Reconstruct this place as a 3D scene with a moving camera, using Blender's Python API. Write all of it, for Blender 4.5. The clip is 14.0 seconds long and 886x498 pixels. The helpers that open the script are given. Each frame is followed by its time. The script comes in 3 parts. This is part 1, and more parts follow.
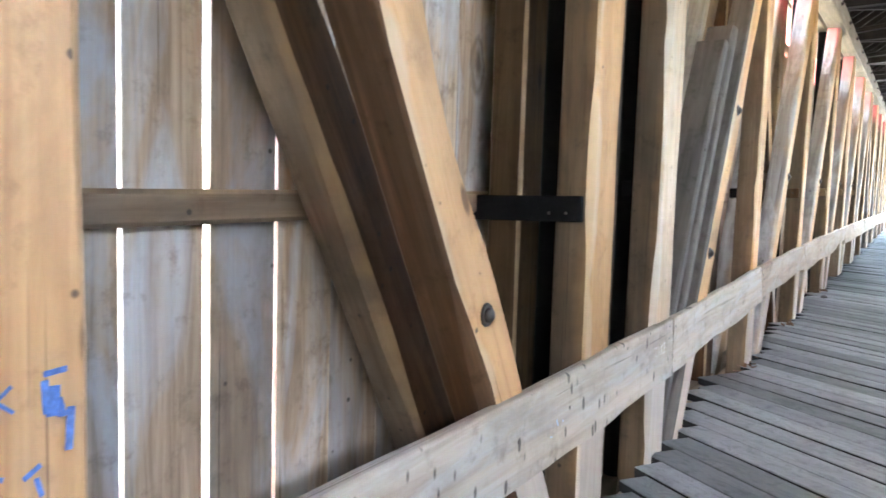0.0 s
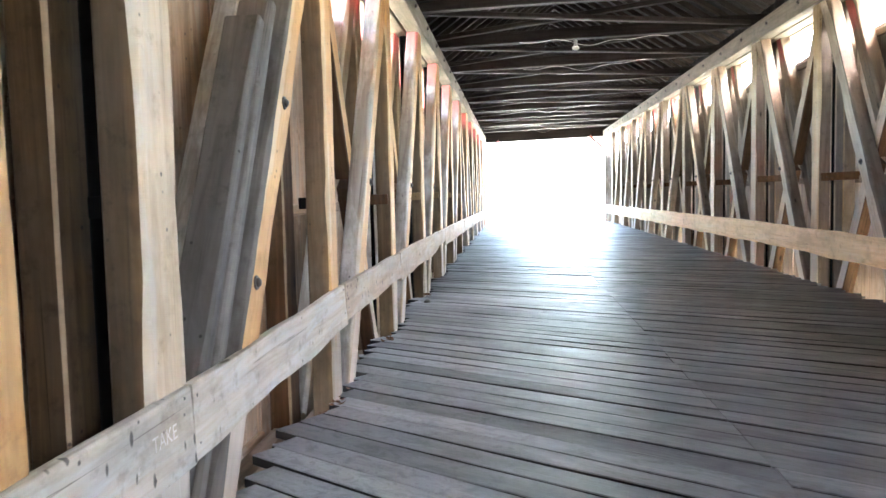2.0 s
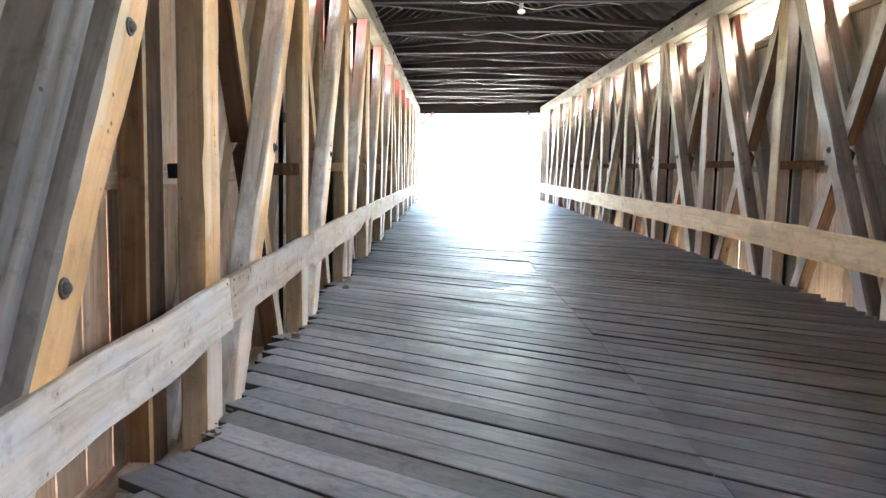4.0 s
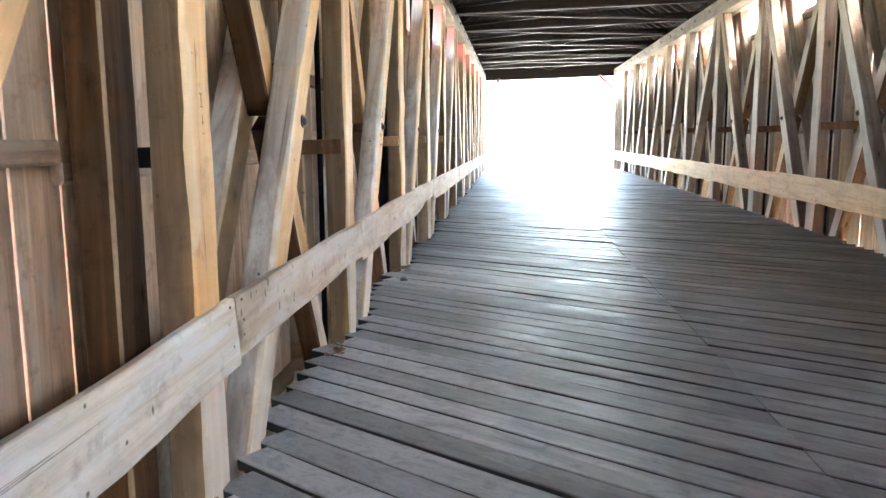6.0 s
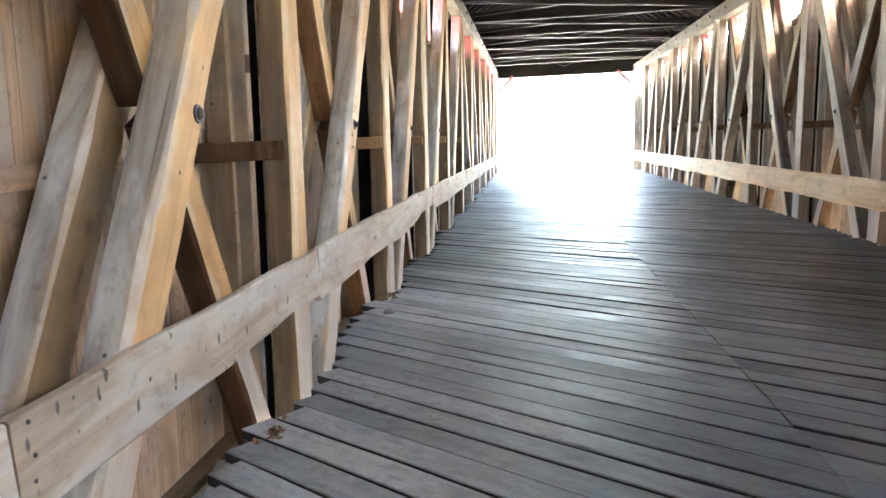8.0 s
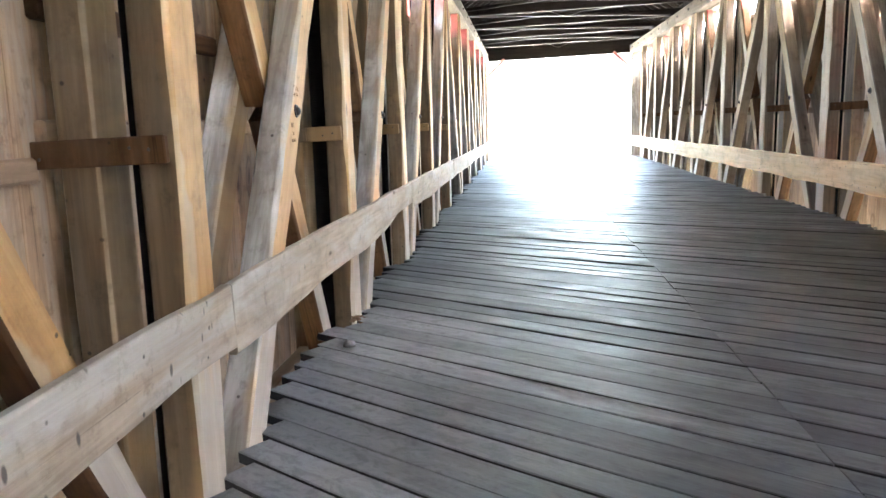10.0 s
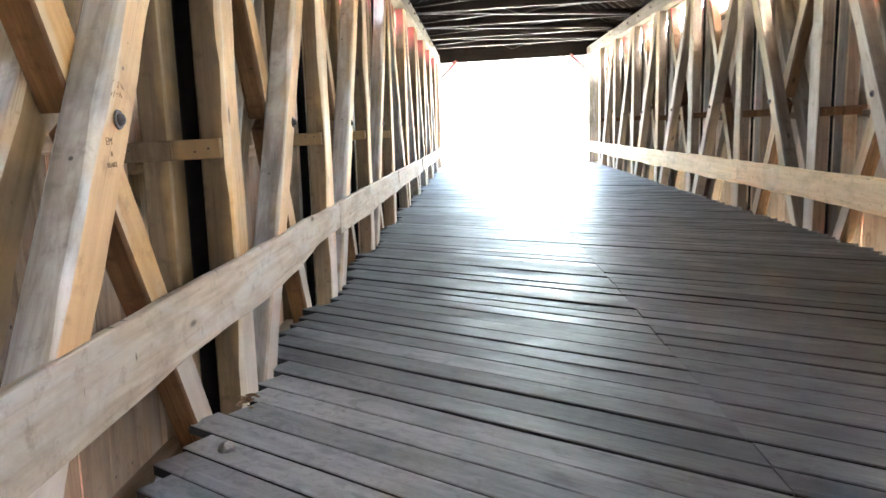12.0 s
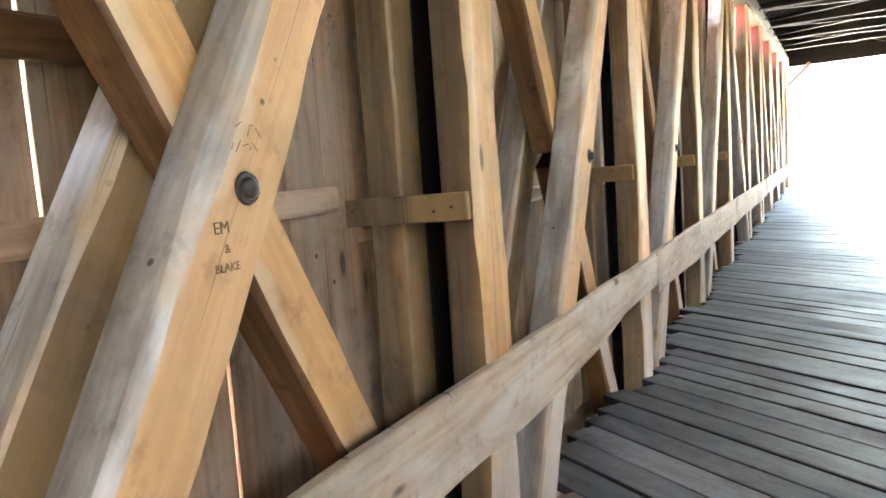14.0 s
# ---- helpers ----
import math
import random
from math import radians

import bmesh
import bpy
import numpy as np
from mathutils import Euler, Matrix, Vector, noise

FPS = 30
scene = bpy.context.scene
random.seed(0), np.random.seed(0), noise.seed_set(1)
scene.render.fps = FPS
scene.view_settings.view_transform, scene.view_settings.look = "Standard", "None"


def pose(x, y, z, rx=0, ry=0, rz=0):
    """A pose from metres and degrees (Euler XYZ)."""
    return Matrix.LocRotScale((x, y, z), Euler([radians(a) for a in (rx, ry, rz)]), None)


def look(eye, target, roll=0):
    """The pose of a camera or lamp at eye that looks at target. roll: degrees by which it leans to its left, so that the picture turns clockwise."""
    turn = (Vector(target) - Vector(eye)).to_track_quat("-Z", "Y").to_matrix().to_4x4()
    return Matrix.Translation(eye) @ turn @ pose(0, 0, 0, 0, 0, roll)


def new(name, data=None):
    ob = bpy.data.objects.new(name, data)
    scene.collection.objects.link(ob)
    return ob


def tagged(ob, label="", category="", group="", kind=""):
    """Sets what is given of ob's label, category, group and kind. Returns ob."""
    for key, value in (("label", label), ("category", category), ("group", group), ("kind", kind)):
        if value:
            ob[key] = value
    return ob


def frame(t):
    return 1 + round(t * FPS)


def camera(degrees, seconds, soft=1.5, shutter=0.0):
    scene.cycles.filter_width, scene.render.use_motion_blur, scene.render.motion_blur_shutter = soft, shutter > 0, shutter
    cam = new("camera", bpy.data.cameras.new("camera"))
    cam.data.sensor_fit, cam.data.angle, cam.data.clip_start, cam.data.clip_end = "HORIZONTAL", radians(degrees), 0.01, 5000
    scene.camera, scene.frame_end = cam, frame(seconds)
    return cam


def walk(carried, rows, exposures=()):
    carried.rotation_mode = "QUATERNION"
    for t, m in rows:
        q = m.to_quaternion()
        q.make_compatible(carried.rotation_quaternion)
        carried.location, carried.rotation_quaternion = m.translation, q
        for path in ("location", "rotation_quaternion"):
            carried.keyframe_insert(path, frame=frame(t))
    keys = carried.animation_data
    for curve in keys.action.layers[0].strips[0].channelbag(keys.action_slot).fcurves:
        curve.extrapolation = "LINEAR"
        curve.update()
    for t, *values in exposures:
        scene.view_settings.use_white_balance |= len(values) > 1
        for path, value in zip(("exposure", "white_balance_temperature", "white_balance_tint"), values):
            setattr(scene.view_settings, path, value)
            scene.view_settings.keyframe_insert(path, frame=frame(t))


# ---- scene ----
cam = camera(60.4, 14.0, shutter=0.15)
PATH = [
    (0, (-0.051, 0.563, 1.32), (-1.11, 2.253, 1.168), 0.4),
    (0.5, (0.025, 0.832, 1.329), (-0.775, 2.66, 1.207), -1.0),
    (1, (0.007, 1.159, 1.343), (-0.439, 3.105, 1.227), -0.8),
    (1.5, (0.066, 1.474, 1.326), (-0.185, 3.454, 1.195), -2.1),
    (2, (0.107, 1.816, 1.317), (-0.085, 3.802, 1.18), -2.9),
    (2.2, (0.103, 1.934, 1.315), (-0.031, 3.925, 1.171), -2.7),
    (4.5, (0.086, 3.206, 1.329), (0.076, 5.192, 1.098), -0.4),
    (5, (0.128, 3.505, 1.329), (-0.106, 5.476, 1.083), -1.3),
    (5.5, (0.1, 3.796, 1.328), (-0.191, 5.757, 1.06), -2.3),
    (6, (0.046, 4.076, 1.352), (-0.145, 6.046, 1.064), -2.0),
    (6.5, (0.049, 4.409, 1.339), (-0.159, 6.38, 1.067), -3.2),
    (7, (0.042, 4.757, 1.354), (-0.271, 6.715, 1.091), -3.7),
    (7.5, (0.051, 5.103, 1.355), (-0.219, 7.064, 1.067), -2.6),
    (8, (0.107, 5.482, 1.335), (-0.127, 7.447, 1.052), -2.6),
    (8.2, (0.14, 5.622, 1.348), (-0.136, 7.583, 1.068), -3.3),
    (10.5, (0.101, 6.994, 1.352), (-0.055, 8.961, 1.026), -3.0),
    (11, (0.101, 7.342, 1.397), (0.252, 9.311, 1.081), -2.3),
    (11.5, (0.152, 7.731, 1.397), (0.285, 9.705, 1.105), -3.1),
    (12, (0.154, 8.094, 1.382), (0.049, 10.066, 1.066), -3.2),
    (12.5, (0.147, 8.486, 1.395), (-0.059, 10.439, 1.017), -1.8),
    (13, (0.126, 8.909, 1.45), (-0.225, 10.87, 1.272), -0.6),
    (13.5, (0.022, 9.222, 1.45), (-0.618, 11.112, 1.299), -2.2),
    (14, (-0.016, 9.509, 1.47), (-0.93, 11.277, 1.264), -5.4),
]
walk(cam, [(t, look(eye, target, roll)) for t, eye, target, roll in PATH], exposures=[(0.0, 7.04, 6350, 10), (2.2, 7.0, 6400, 10), (5.0, 6.93, 6600, 10), (11.5, 6.90, 6900, 10), (14.0, 6.90, 7300, 10)])

# ---- light ----
EXPOSURE = 6.85
SUN_EL, SUN_AZ = 52.0, 150.0
world = bpy.data.worlds.new("world")
scene.world = world
world.use_nodes = True
wn = world.node_tree
sky = wn.nodes.new("ShaderNodeTexSky")
sky.sky_type, sky.sun_disc = "NISHITA", False
sky.sun_elevation, sky.sun_rotation = radians(SUN_EL), radians(SUN_AZ)
sky.dust_density = 4.0
wn.links.new(sky.outputs[0], wn.nodes["Background"].inputs[0])
wn.nodes["Background"].inputs[1].default_value = 0.15
sun = new("sun", bpy.data.lights.new("sun", "SUN"))
sun.data.energy, sun.data.angle, sun.data.color = 3.5, radians(0.6), (1.0, 0.95, 0.87)
sun.matrix_world = look((0, 0, 40), (-math.sin(radians(SUN_AZ)) * 40, -math.cos(radians(SUN_AZ)) * 40, 40 - 40 * math.tan(radians(SUN_EL))))
scene.view_settings.exposure = EXPOSURE

# ---- materials ----


class Nodes:
    """A small wrapper to write node trees briefly."""

    def __init__(self, name):
        self.mat = bpy.data.materials.new(name)
        self.mat.use_nodes = True
        self.tree = self.mat.node_tree
        self.bsdf = self.tree.nodes["Principled BSDF"]

    def add(self, kind, **values):
        n = self.tree.nodes.new(kind)
        for key, value in values.items():
            n.inputs[key].default_value = value
        return n

    def link(self, a, b):
        self.tree.links.new(a, b)

    def coords(self, scale, shift=True):
        tc = self.add("ShaderNodeTexCoord")
        src = tc.outputs["Object"]
        if shift:
            info = self.add("ShaderNodeObjectInfo")
            off = self.add("ShaderNodeVectorMath")
            off.operation = "SCALE"
            comb = self.add("ShaderNodeCombineXYZ")
            for i in range(3):
                self.link(info.outputs["Random"], comb.inputs[i])
            self.link(comb.outputs[0], off.inputs[0])
            off.inputs["Scale"].default_value = 37.0
            plus = self.add("ShaderNodeVectorMath")
            plus.operation = "ADD"
            self.link(src, plus.inputs[0])
            self.link(off.outputs[0], plus.inputs[1])
            src = plus.outputs[0]
        mp = self.add("ShaderNodeMapping")
        mp.inputs["Scale"].default_value = scale
        self.link(src, mp.inputs["Vector"])
        return mp.outputs[0]

    def noise(self, vec, scale, detail=4.0, rough=0.55, warp=0.0):
        n = self.add("ShaderNodeTexNoise", Scale=scale, Detail=detail, Roughness=rough, Distortion=warp)
        self.link(vec, n.inputs["Vector"])
        return n.outputs[0]

    def ramp(self, fac, stops):
        n = self.add("ShaderNodeValToRGB")
        els = n.color_ramp.elements
        while len(els) < len(stops):
            els.new(0.5)
        for e, (p, c) in zip(els, stops):
            e.position, e.color = p, (c if len(c) == 4 else (*c, 1))
        self.link(fac, n.inputs[0])
        return n.outputs[0]

    def mix(self, fac, a, b, how="MIX"):
        n = self.tree.nodes.new("ShaderNodeMix")
        n.data_type, n.blend_type = "RGBA", how
        for sock, v in ((n.inputs[0], fac), (n.inputs[6], a), (n.inputs[7], b)):
            if hasattr(v, "links"):
                self.link(v, sock)
            else:
                sock.default_value = v if not isinstance(v, tuple) or len(v) == 4 else (*v, 1)
        return n.outputs[2]

    def maths(self, op, a, b=0.0):
        n = self.tree.nodes.new("ShaderNodeMath")
        n.operation = op
        for sock, v in zip(n.inputs, (a, b)):
            if hasattr(v, "links"):
                self.link(v, sock)
            else:
                sock.default_value = v
        return n.outputs[0]

    def bump(self, height, strength, distance, under=None):
        n = self.add("ShaderNodeBump", Strength=strength, Distance=distance)
        self.link(height, n.inputs["Height"])
        if under is not None:
            self.link(under, n.inputs["Normal"])
        return n.outputs[0]


def wood(name, dark, mid, light, stain, stain_amount=0.6, rough=(0.6, 0.85), axis=2, spread=0.25, knots=True, relief=0.5, specular=0.3, dust=None, fade=0.0, sap=None, big_knots=False, foot=None, spray=False, dents=False, warm=None):
    """Sawn timber: grain along the local axis, checks, blotches, stains, knots and a shade of its own for each piece."""
    m = Nodes(name)

    def stretch(across, length):
        v = [across] * 3
        v[axis] = length
        return v

    grain = m.noise(m.coords(stretch(16.0, 0.8)), 1.0, 5.0, 0.6, 1.1)
    fine = m.noise(m.coords(stretch(90.0, 4.0)), 1.0, 3.0, 0.6)
    patches = m.noise(m.coords(stretch(4.5, 1.0)), 1.0, 5.0, 0.62, 0.9)
    blotch = m.noise(m.coords(stretch(3.0, 1.6)), 1.0, 6.0, 0.65, 0.4)
    grime = m.noise(m.coords((9, 9, 9)), 1.0, 6.0, 0.7)
    col = m.ramp(grain, [(0.24, dark), (0.52, mid), (0.82, light)])
    col = m.mix(0.10, col, m.ramp(fine, [(0.3, dark), (0.65, light)]))
    col = m.mix(m.maths("MULTIPLY", m.ramp(patches, [(0.46, (0, 0, 0)), (0.62, (1, 1, 1))]), stain_amount), col, stain)
    col = m.mix(m.maths("MULTIPLY", m.ramp(blotch, [(0.50, (0, 0, 0)), (0.66, (1, 1, 1))]), 0.55), col, tuple(c * 0.55 for c in mid))
    col = m.mix(m.maths("MULTIPLY", m.ramp(grime, [(0.55, (0, 0, 0)), (0.70, (1, 1, 1))]), 0.5), col, tuple(c * 0.6 for c in dark))
    check = m.noise(m.coords(stretch(30.0, 0.35)), 1.0, 2.0, 0.5, 0.3)
    crack = m.ramp(check, [(0.69, (0, 0, 0)), (0.71, (1, 1, 1)), (0.73, (0, 0, 0))])
    col = m.mix(m.maths("MULTIPLY", crack, 0.75), col, tuple(c * 0.3 for c in dark))
    if sap is not None:
        # a pale wandering band of sapwood along one edge
        tc = m.add("ShaderNodeTexCoord")
        at = m.add("ShaderNodeSeparateXYZ")
        m.link(tc.outputs["Object"], at.inputs[0])
        drift = m.maths("MULTIPLY", m.maths("SUBTRACT", m.noise(m.coords((0.6, 0.6, 1.6)), 1.0, 4.0, 0.55, 0.4), 0.5), 0.30)
        edge = m.add("ShaderNodeMapRange")
        m.link(m.maths("ADD", at.outputs[1], drift), edge.inputs[0])
        edge.inputs[1].default_value, edge.inputs[2].default_value, edge.inputs[3].default_value, edge.inputs[4].default_value = -0.085, -0.06, 0.55, 0.0
        col = m.mix(edge.outputs[0], col, m.mix(grain, sap, tuple(c * 0.8 for c in sap)))
    if big_knots:
        kv = m.add("ShaderNodeTexVoronoi", Scale=1.0)
        warped = m.add("ShaderNodeVectorMath")
        warped.operation = "ADD"
        m.link(m.coords((2.4, 2.4, 1.3)), warped.inputs[0])
        m.link(m.maths("MULTIPLY", blotch, 0.35), warped.inputs[1])
        m.link(warped.outputs[0], kv.inputs["Vector"])
        kp = m.add("ShaderNodeSeparateColor")
        m.link(kv.outputs["Color"], kp.inputs[0])
        keep = m.maths("GREATER_THAN", kp.outputs[0], 0.45)
        eye = m.ramp(kv.outputs["Distance"], [(0.03, (1, 1, 1)), (0.09, (0.35, 0.35, 0.35)), (0.13, (0.75, 0.75, 0.75)), (0.17, (0.1, 0.1, 0.1)), (0.30, (0, 0, 0))])
        col = m.mix(m.maths("MULTIPLY", m.maths("MULTIPLY", eye, keep), 0.8), col, tuple(c * 0.5 for c in dark))
    if knots:
        v = m.add("ShaderNodeTexVoronoi", Scale=1.0)
        m.link(m.coords(stretch(4.2, 1.5)), v.inputs["Vector"])
        halo = m.ramp(v.outputs["Distance"], [(0.08, (1, 1, 1)), (0.22, (0, 0, 0))])
        spot = m.ramp(v.outputs["Distance"], [(0.05, (1, 1, 1)), (0.085, (0, 0, 0))])
        pick = m.add("ShaderNodeSeparateColor")
        m.link(v.outputs["Color"], pick.inputs[0])
        some = m.maths("GREATER_THAN", pick.outputs[0], 0.5)
        col = m.mix(m.maths("MULTIPLY", m.maths("MULTIPLY", halo, some), 0.35), col, dark)
        col = m.mix(m.maths("MULTIPLY", m.maths("MULTIPLY", spot, some), 0.85), col, tuple(c * 0.3 for c in dark))
        w = m.add("ShaderNodeTexVoronoi", Scale=9.0)
        m.link(m.coords((1, 1, 1)), w.inputs["Vector"])
        wp = m.add("ShaderNodeSeparateColor")
        m.link(w.outputs["Color"], wp.inputs[0])
        dots = m.maths("MULTIPLY", m.ramp(w.outputs["Distance"], [(0.055, (1, 1, 1)), (0.095, (0, 0, 0))]), m.maths("GREATER_THAN", wp.outputs[0], 0.52))
        col = m.mix(m.maths("MULTIPLY", dots, 0.8), col, (0.02, 0.016, 0.014))
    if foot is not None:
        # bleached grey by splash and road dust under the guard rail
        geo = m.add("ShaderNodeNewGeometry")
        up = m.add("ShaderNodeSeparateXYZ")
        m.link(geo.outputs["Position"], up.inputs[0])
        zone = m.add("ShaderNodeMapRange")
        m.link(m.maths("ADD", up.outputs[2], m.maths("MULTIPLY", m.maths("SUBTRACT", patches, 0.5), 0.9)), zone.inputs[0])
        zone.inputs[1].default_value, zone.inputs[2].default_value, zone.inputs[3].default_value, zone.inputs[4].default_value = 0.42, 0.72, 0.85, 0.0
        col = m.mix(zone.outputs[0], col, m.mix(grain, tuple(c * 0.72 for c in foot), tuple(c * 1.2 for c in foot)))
    if warm is not None:
        # the bleached side keeps some of its first colour towards the inner edge
        tc = m.add("ShaderNodeTexCoord")
        at = m.add("ShaderNodeSeparateXYZ")
        m.link(tc.outputs["Object"], at.inputs[0])
        drift = m.maths("MULTIPLY", m.maths("SUBTRACT", m.noise(m.coords((0.7, 0.7, 1.8)), 1.0, 4.0, 0.6, 0.5), 0.5), 0.22)
        edge = m.add("ShaderNodeMapRange")
        m.link(m.maths("ADD", at.outputs[0], drift), edge.inputs[0])
        edge.inputs[1].default_value, edge.inputs[2].default_value, edge.inputs[3].default_value, edge.inputs[4].default_value = 0.03, 0.085, 0.0, 0.7
        col = m.mix(edge.outputs[0], col, m.mix(grain, tuple(c * 0.8 for c in warm), warm))
    if spray:
        # red paint blown in through the open strip under the eave
        geo = m.add("ShaderNodeNewGeometry")
        up = m.add("ShaderNodeSeparateXYZ")
        m.link(geo.outputs["Position"], up.inputs[0])
        mist = m.add("ShaderNodeMapRange")
        m.link(m.maths("ADD", up.outputs[2], m.maths("MULTIPLY", m.maths("SUBTRACT", blotch, 0.5), 0.5)), mist.inputs[0])
        mist.inputs[1].default_value, mist.inputs[2].default_value, mist.inputs[3].default_value, mist.inputs[4].default_value = 3.02, 3.28, 0.0, 0.75
        col = m.mix(mist.outputs[0], col, (0.50, 0.13, 0.13))
    if dents:
        # dark bruises left by hubs and bumpers
        dv = m.add("ShaderNodeTexVoronoi", Scale=1.0)
        m.link(m.coords((9.0, 9.0, 21.0)), dv.inputs["Vector"])
        dp = m.add("ShaderNodeSeparateColor")
        m.link(dv.outputs["Color"], dp.inputs[0])
        bruise = m.maths("MULTIPLY", m.ramp(dv.outputs["Distance"], [(0.19, (1, 1, 1)), (0.27, (0, 0, 0))]), m.maths("GREATER_THAN", dp.outputs[0], 0.72))
        col = m.mix(m.maths("MULTIPLY", bruise, 0.8), col, (0.035, 0.03, 0.027))
    rough_in = None
    if dust is not None:
        # trodden, polished middle; dusty margins, the right one also paled in place of light
        geo = m.add("ShaderNodeNewGeometry")
        sep = m.add("ShaderNodeSeparateXYZ")
        m.link(geo.outputs["Position"], sep.inputs[0])
        wob = m.maths("MULTIPLY", m.maths("SUBTRACT", patches, 0.5), 2.2)
        x = m.maths("ADD", sep.outputs[0], wob)
        mr = m.add("ShaderNodeMapRange")
        mr.interpolation_type = "SMOOTHSTEP"
        m.link(x, mr.inputs[0])
        mr.inputs[1].default_value, mr.inputs[2].default_value, mr.inputs[3].default_value, mr.inputs[4].default_value = -0.9, 1.0, 1.0, 0.0
        mr2 = m.add("ShaderNodeMapRange")
        mr2.interpolation_type = "SMOOTHSTEP"
        m.link(x, mr2.inputs[0])
        mr2.inputs[1].default_value, mr2.inputs[2].default_value, mr2.inputs[3].default_value, mr2.inputs[4].default_value = 2.4, 3.9, 0.0, 0.2
        # the left margin's pale tone weakens along the way
        mr3 = m.add("ShaderNodeMapRange")
        mr3.interpolation_type = "SMOOTHSTEP"
        m.link(m.maths("ADD", sep.outputs[1], wob), mr3.inputs[0])
        mr3.inputs[1].default_value, mr3.inputs[2].default_value, mr3.inputs[3].default_value, mr3.inputs[4].default_value = 11.5, 14.0, 1.0, 0.1
        worn_in = m.maths("ADD", mr.outputs[0], mr2.outputs[0])
        rough_in = m.maths("ADD", m.maths("MULTIPLY", mr.outputs[0], mr3.outputs[0]), mr2.outputs[0])
        col = m.mix(m.maths("MULTIPLY", rough_in, 0.75), col, m.mix(grain, tuple(c * 0.7 for c in dust), tuple(c * 1.25 for c in dust)))
        mottle = m.noise(m.coords((7, 11, 11)), 1.0, 7.0, 0.72, 0.6)
        col = m.mix(m.maths("MULTIPLY", m.ramp(mottle, [(0.42, (0, 0, 0)), (0.62, (1, 1, 1))]), 0.6), col, tuple(c * 1.8 for c in mid))
        col = m.mix(m.maths("MULTIPLY", m.ramp(mottle, [(0.36, (1, 1, 1)), (0.49, (0, 0, 0))]), 0.45), col, tuple(c * 0.6 for c in dark))
        scuff = None
        for turn in (0.5, -0.9):
            tc = m.add("ShaderNodeTexCoord")
            mp = m.add("ShaderNodeMapping")
            mp.inputs["Rotation"].default_value = (0, 0, turn)
            m.link(tc.outputs["Object"], mp.inputs["Vector"])
            sq = m.add("ShaderNodeVectorMath")
            sq.operation = "MULTIPLY"
            m.link(mp.outputs[0], sq.inputs[0])
            sq.inputs[1].default_value = (4.0, 120.0, 4.0)
            line = m.ramp(m.noise(sq.outputs[0], 1.0, 2.0, 0.5), [(0.66, (0, 0, 0)), (0.72, (1, 1, 1))])
            scuff = line if scuff is None else m.maths("MAXIMUM", scuff, line)
        scuff = m.maths("MULTIPLY", scuff, m.ramp(blotch, [(0.45, (0, 0, 0)), (0.6, (1, 1, 1))]))
        col = m.mix(m.maths("MULTIPLY", scuff, 0.5), col, tuple(c * 2.4 for c in mid))
    info = m.add("ShaderNodeObjectInfo")
    hue = m.add("ShaderNodeHueSaturation")
    m.link(col, hue.inputs["Color"])
    m.link(m.maths("ADD", m.maths("MULTIPLY", info.outputs["Random"], 2 * spread), 1.0 - spread), hue.inputs["Value"])
    if fade:
        own = m.maths("FRACT", m.maths("MULTIPLY", info.outputs["Random"], 7.31))
        m.link(m.maths("SUBTRACT", 1.06, m.maths("MULTIPLY", m.maths("POWER", own, 1.5), fade)), hue.inputs["Saturation"])
    m.link(hue.outputs[0], m.bsdf.inputs["Base Color"])
    mr = m.add("ShaderNodeMapRange")
    m.link(m.mix(0.4, blotch, mottle) if dust is not None else patches, mr.inputs[0])
    mr.inputs[1].default_value, mr.inputs[2].default_value = (0.36, 0.66) if dust is not None else (0.38, 0.64)
    mr.inputs[3].default_value, mr.inputs[4].default_value = rough[0], rough[1]
    r = mr.outputs[0]
    if rough_in is not None:
        r = m.maths("ADD", r, m.maths("MULTIPLY", worn_in, 0.24))
    m.link(r, m.bsdf.inputs["Roughness"])
    m.bsdf.inputs["Specular IOR Level"].default_value = specular
    n1 = m.bump(blotch, relief * 0.5, 0.012)
    n2 = m.bump(grain, relief, 0.005, n1)
    m.link(m.bump(fine, relief * 0.5, 0.0015, n2), m.bsdf.inputs["Normal"])
    return m.mat


def plain(name, colour, rough=0.6, metal=0.0, vary=0.25, scale=6.0):
    m = Nodes(name)
    n = m.noise(m.coords((1, 1, 1)), scale, 6.0, 0.65)
    m.link(m.ramp(n, [(0.3, tuple(c * (1 - vary) for c in colour)), (0.7, tuple(min(1, c * (1 + vary)) for c in colour))]), m.bsdf.inputs["Base Color"])
    m.bsdf.inputs["Roughness"].default_value, m.bsdf.inputs["Metallic"].default_value = rough, metal
    m.link(m.bump(m.noise(m.coords((1, 1, 1)), scale * 8, 4.0), 0.3, 0.002), m.bsdf.inputs["Normal"])
    return m.mat


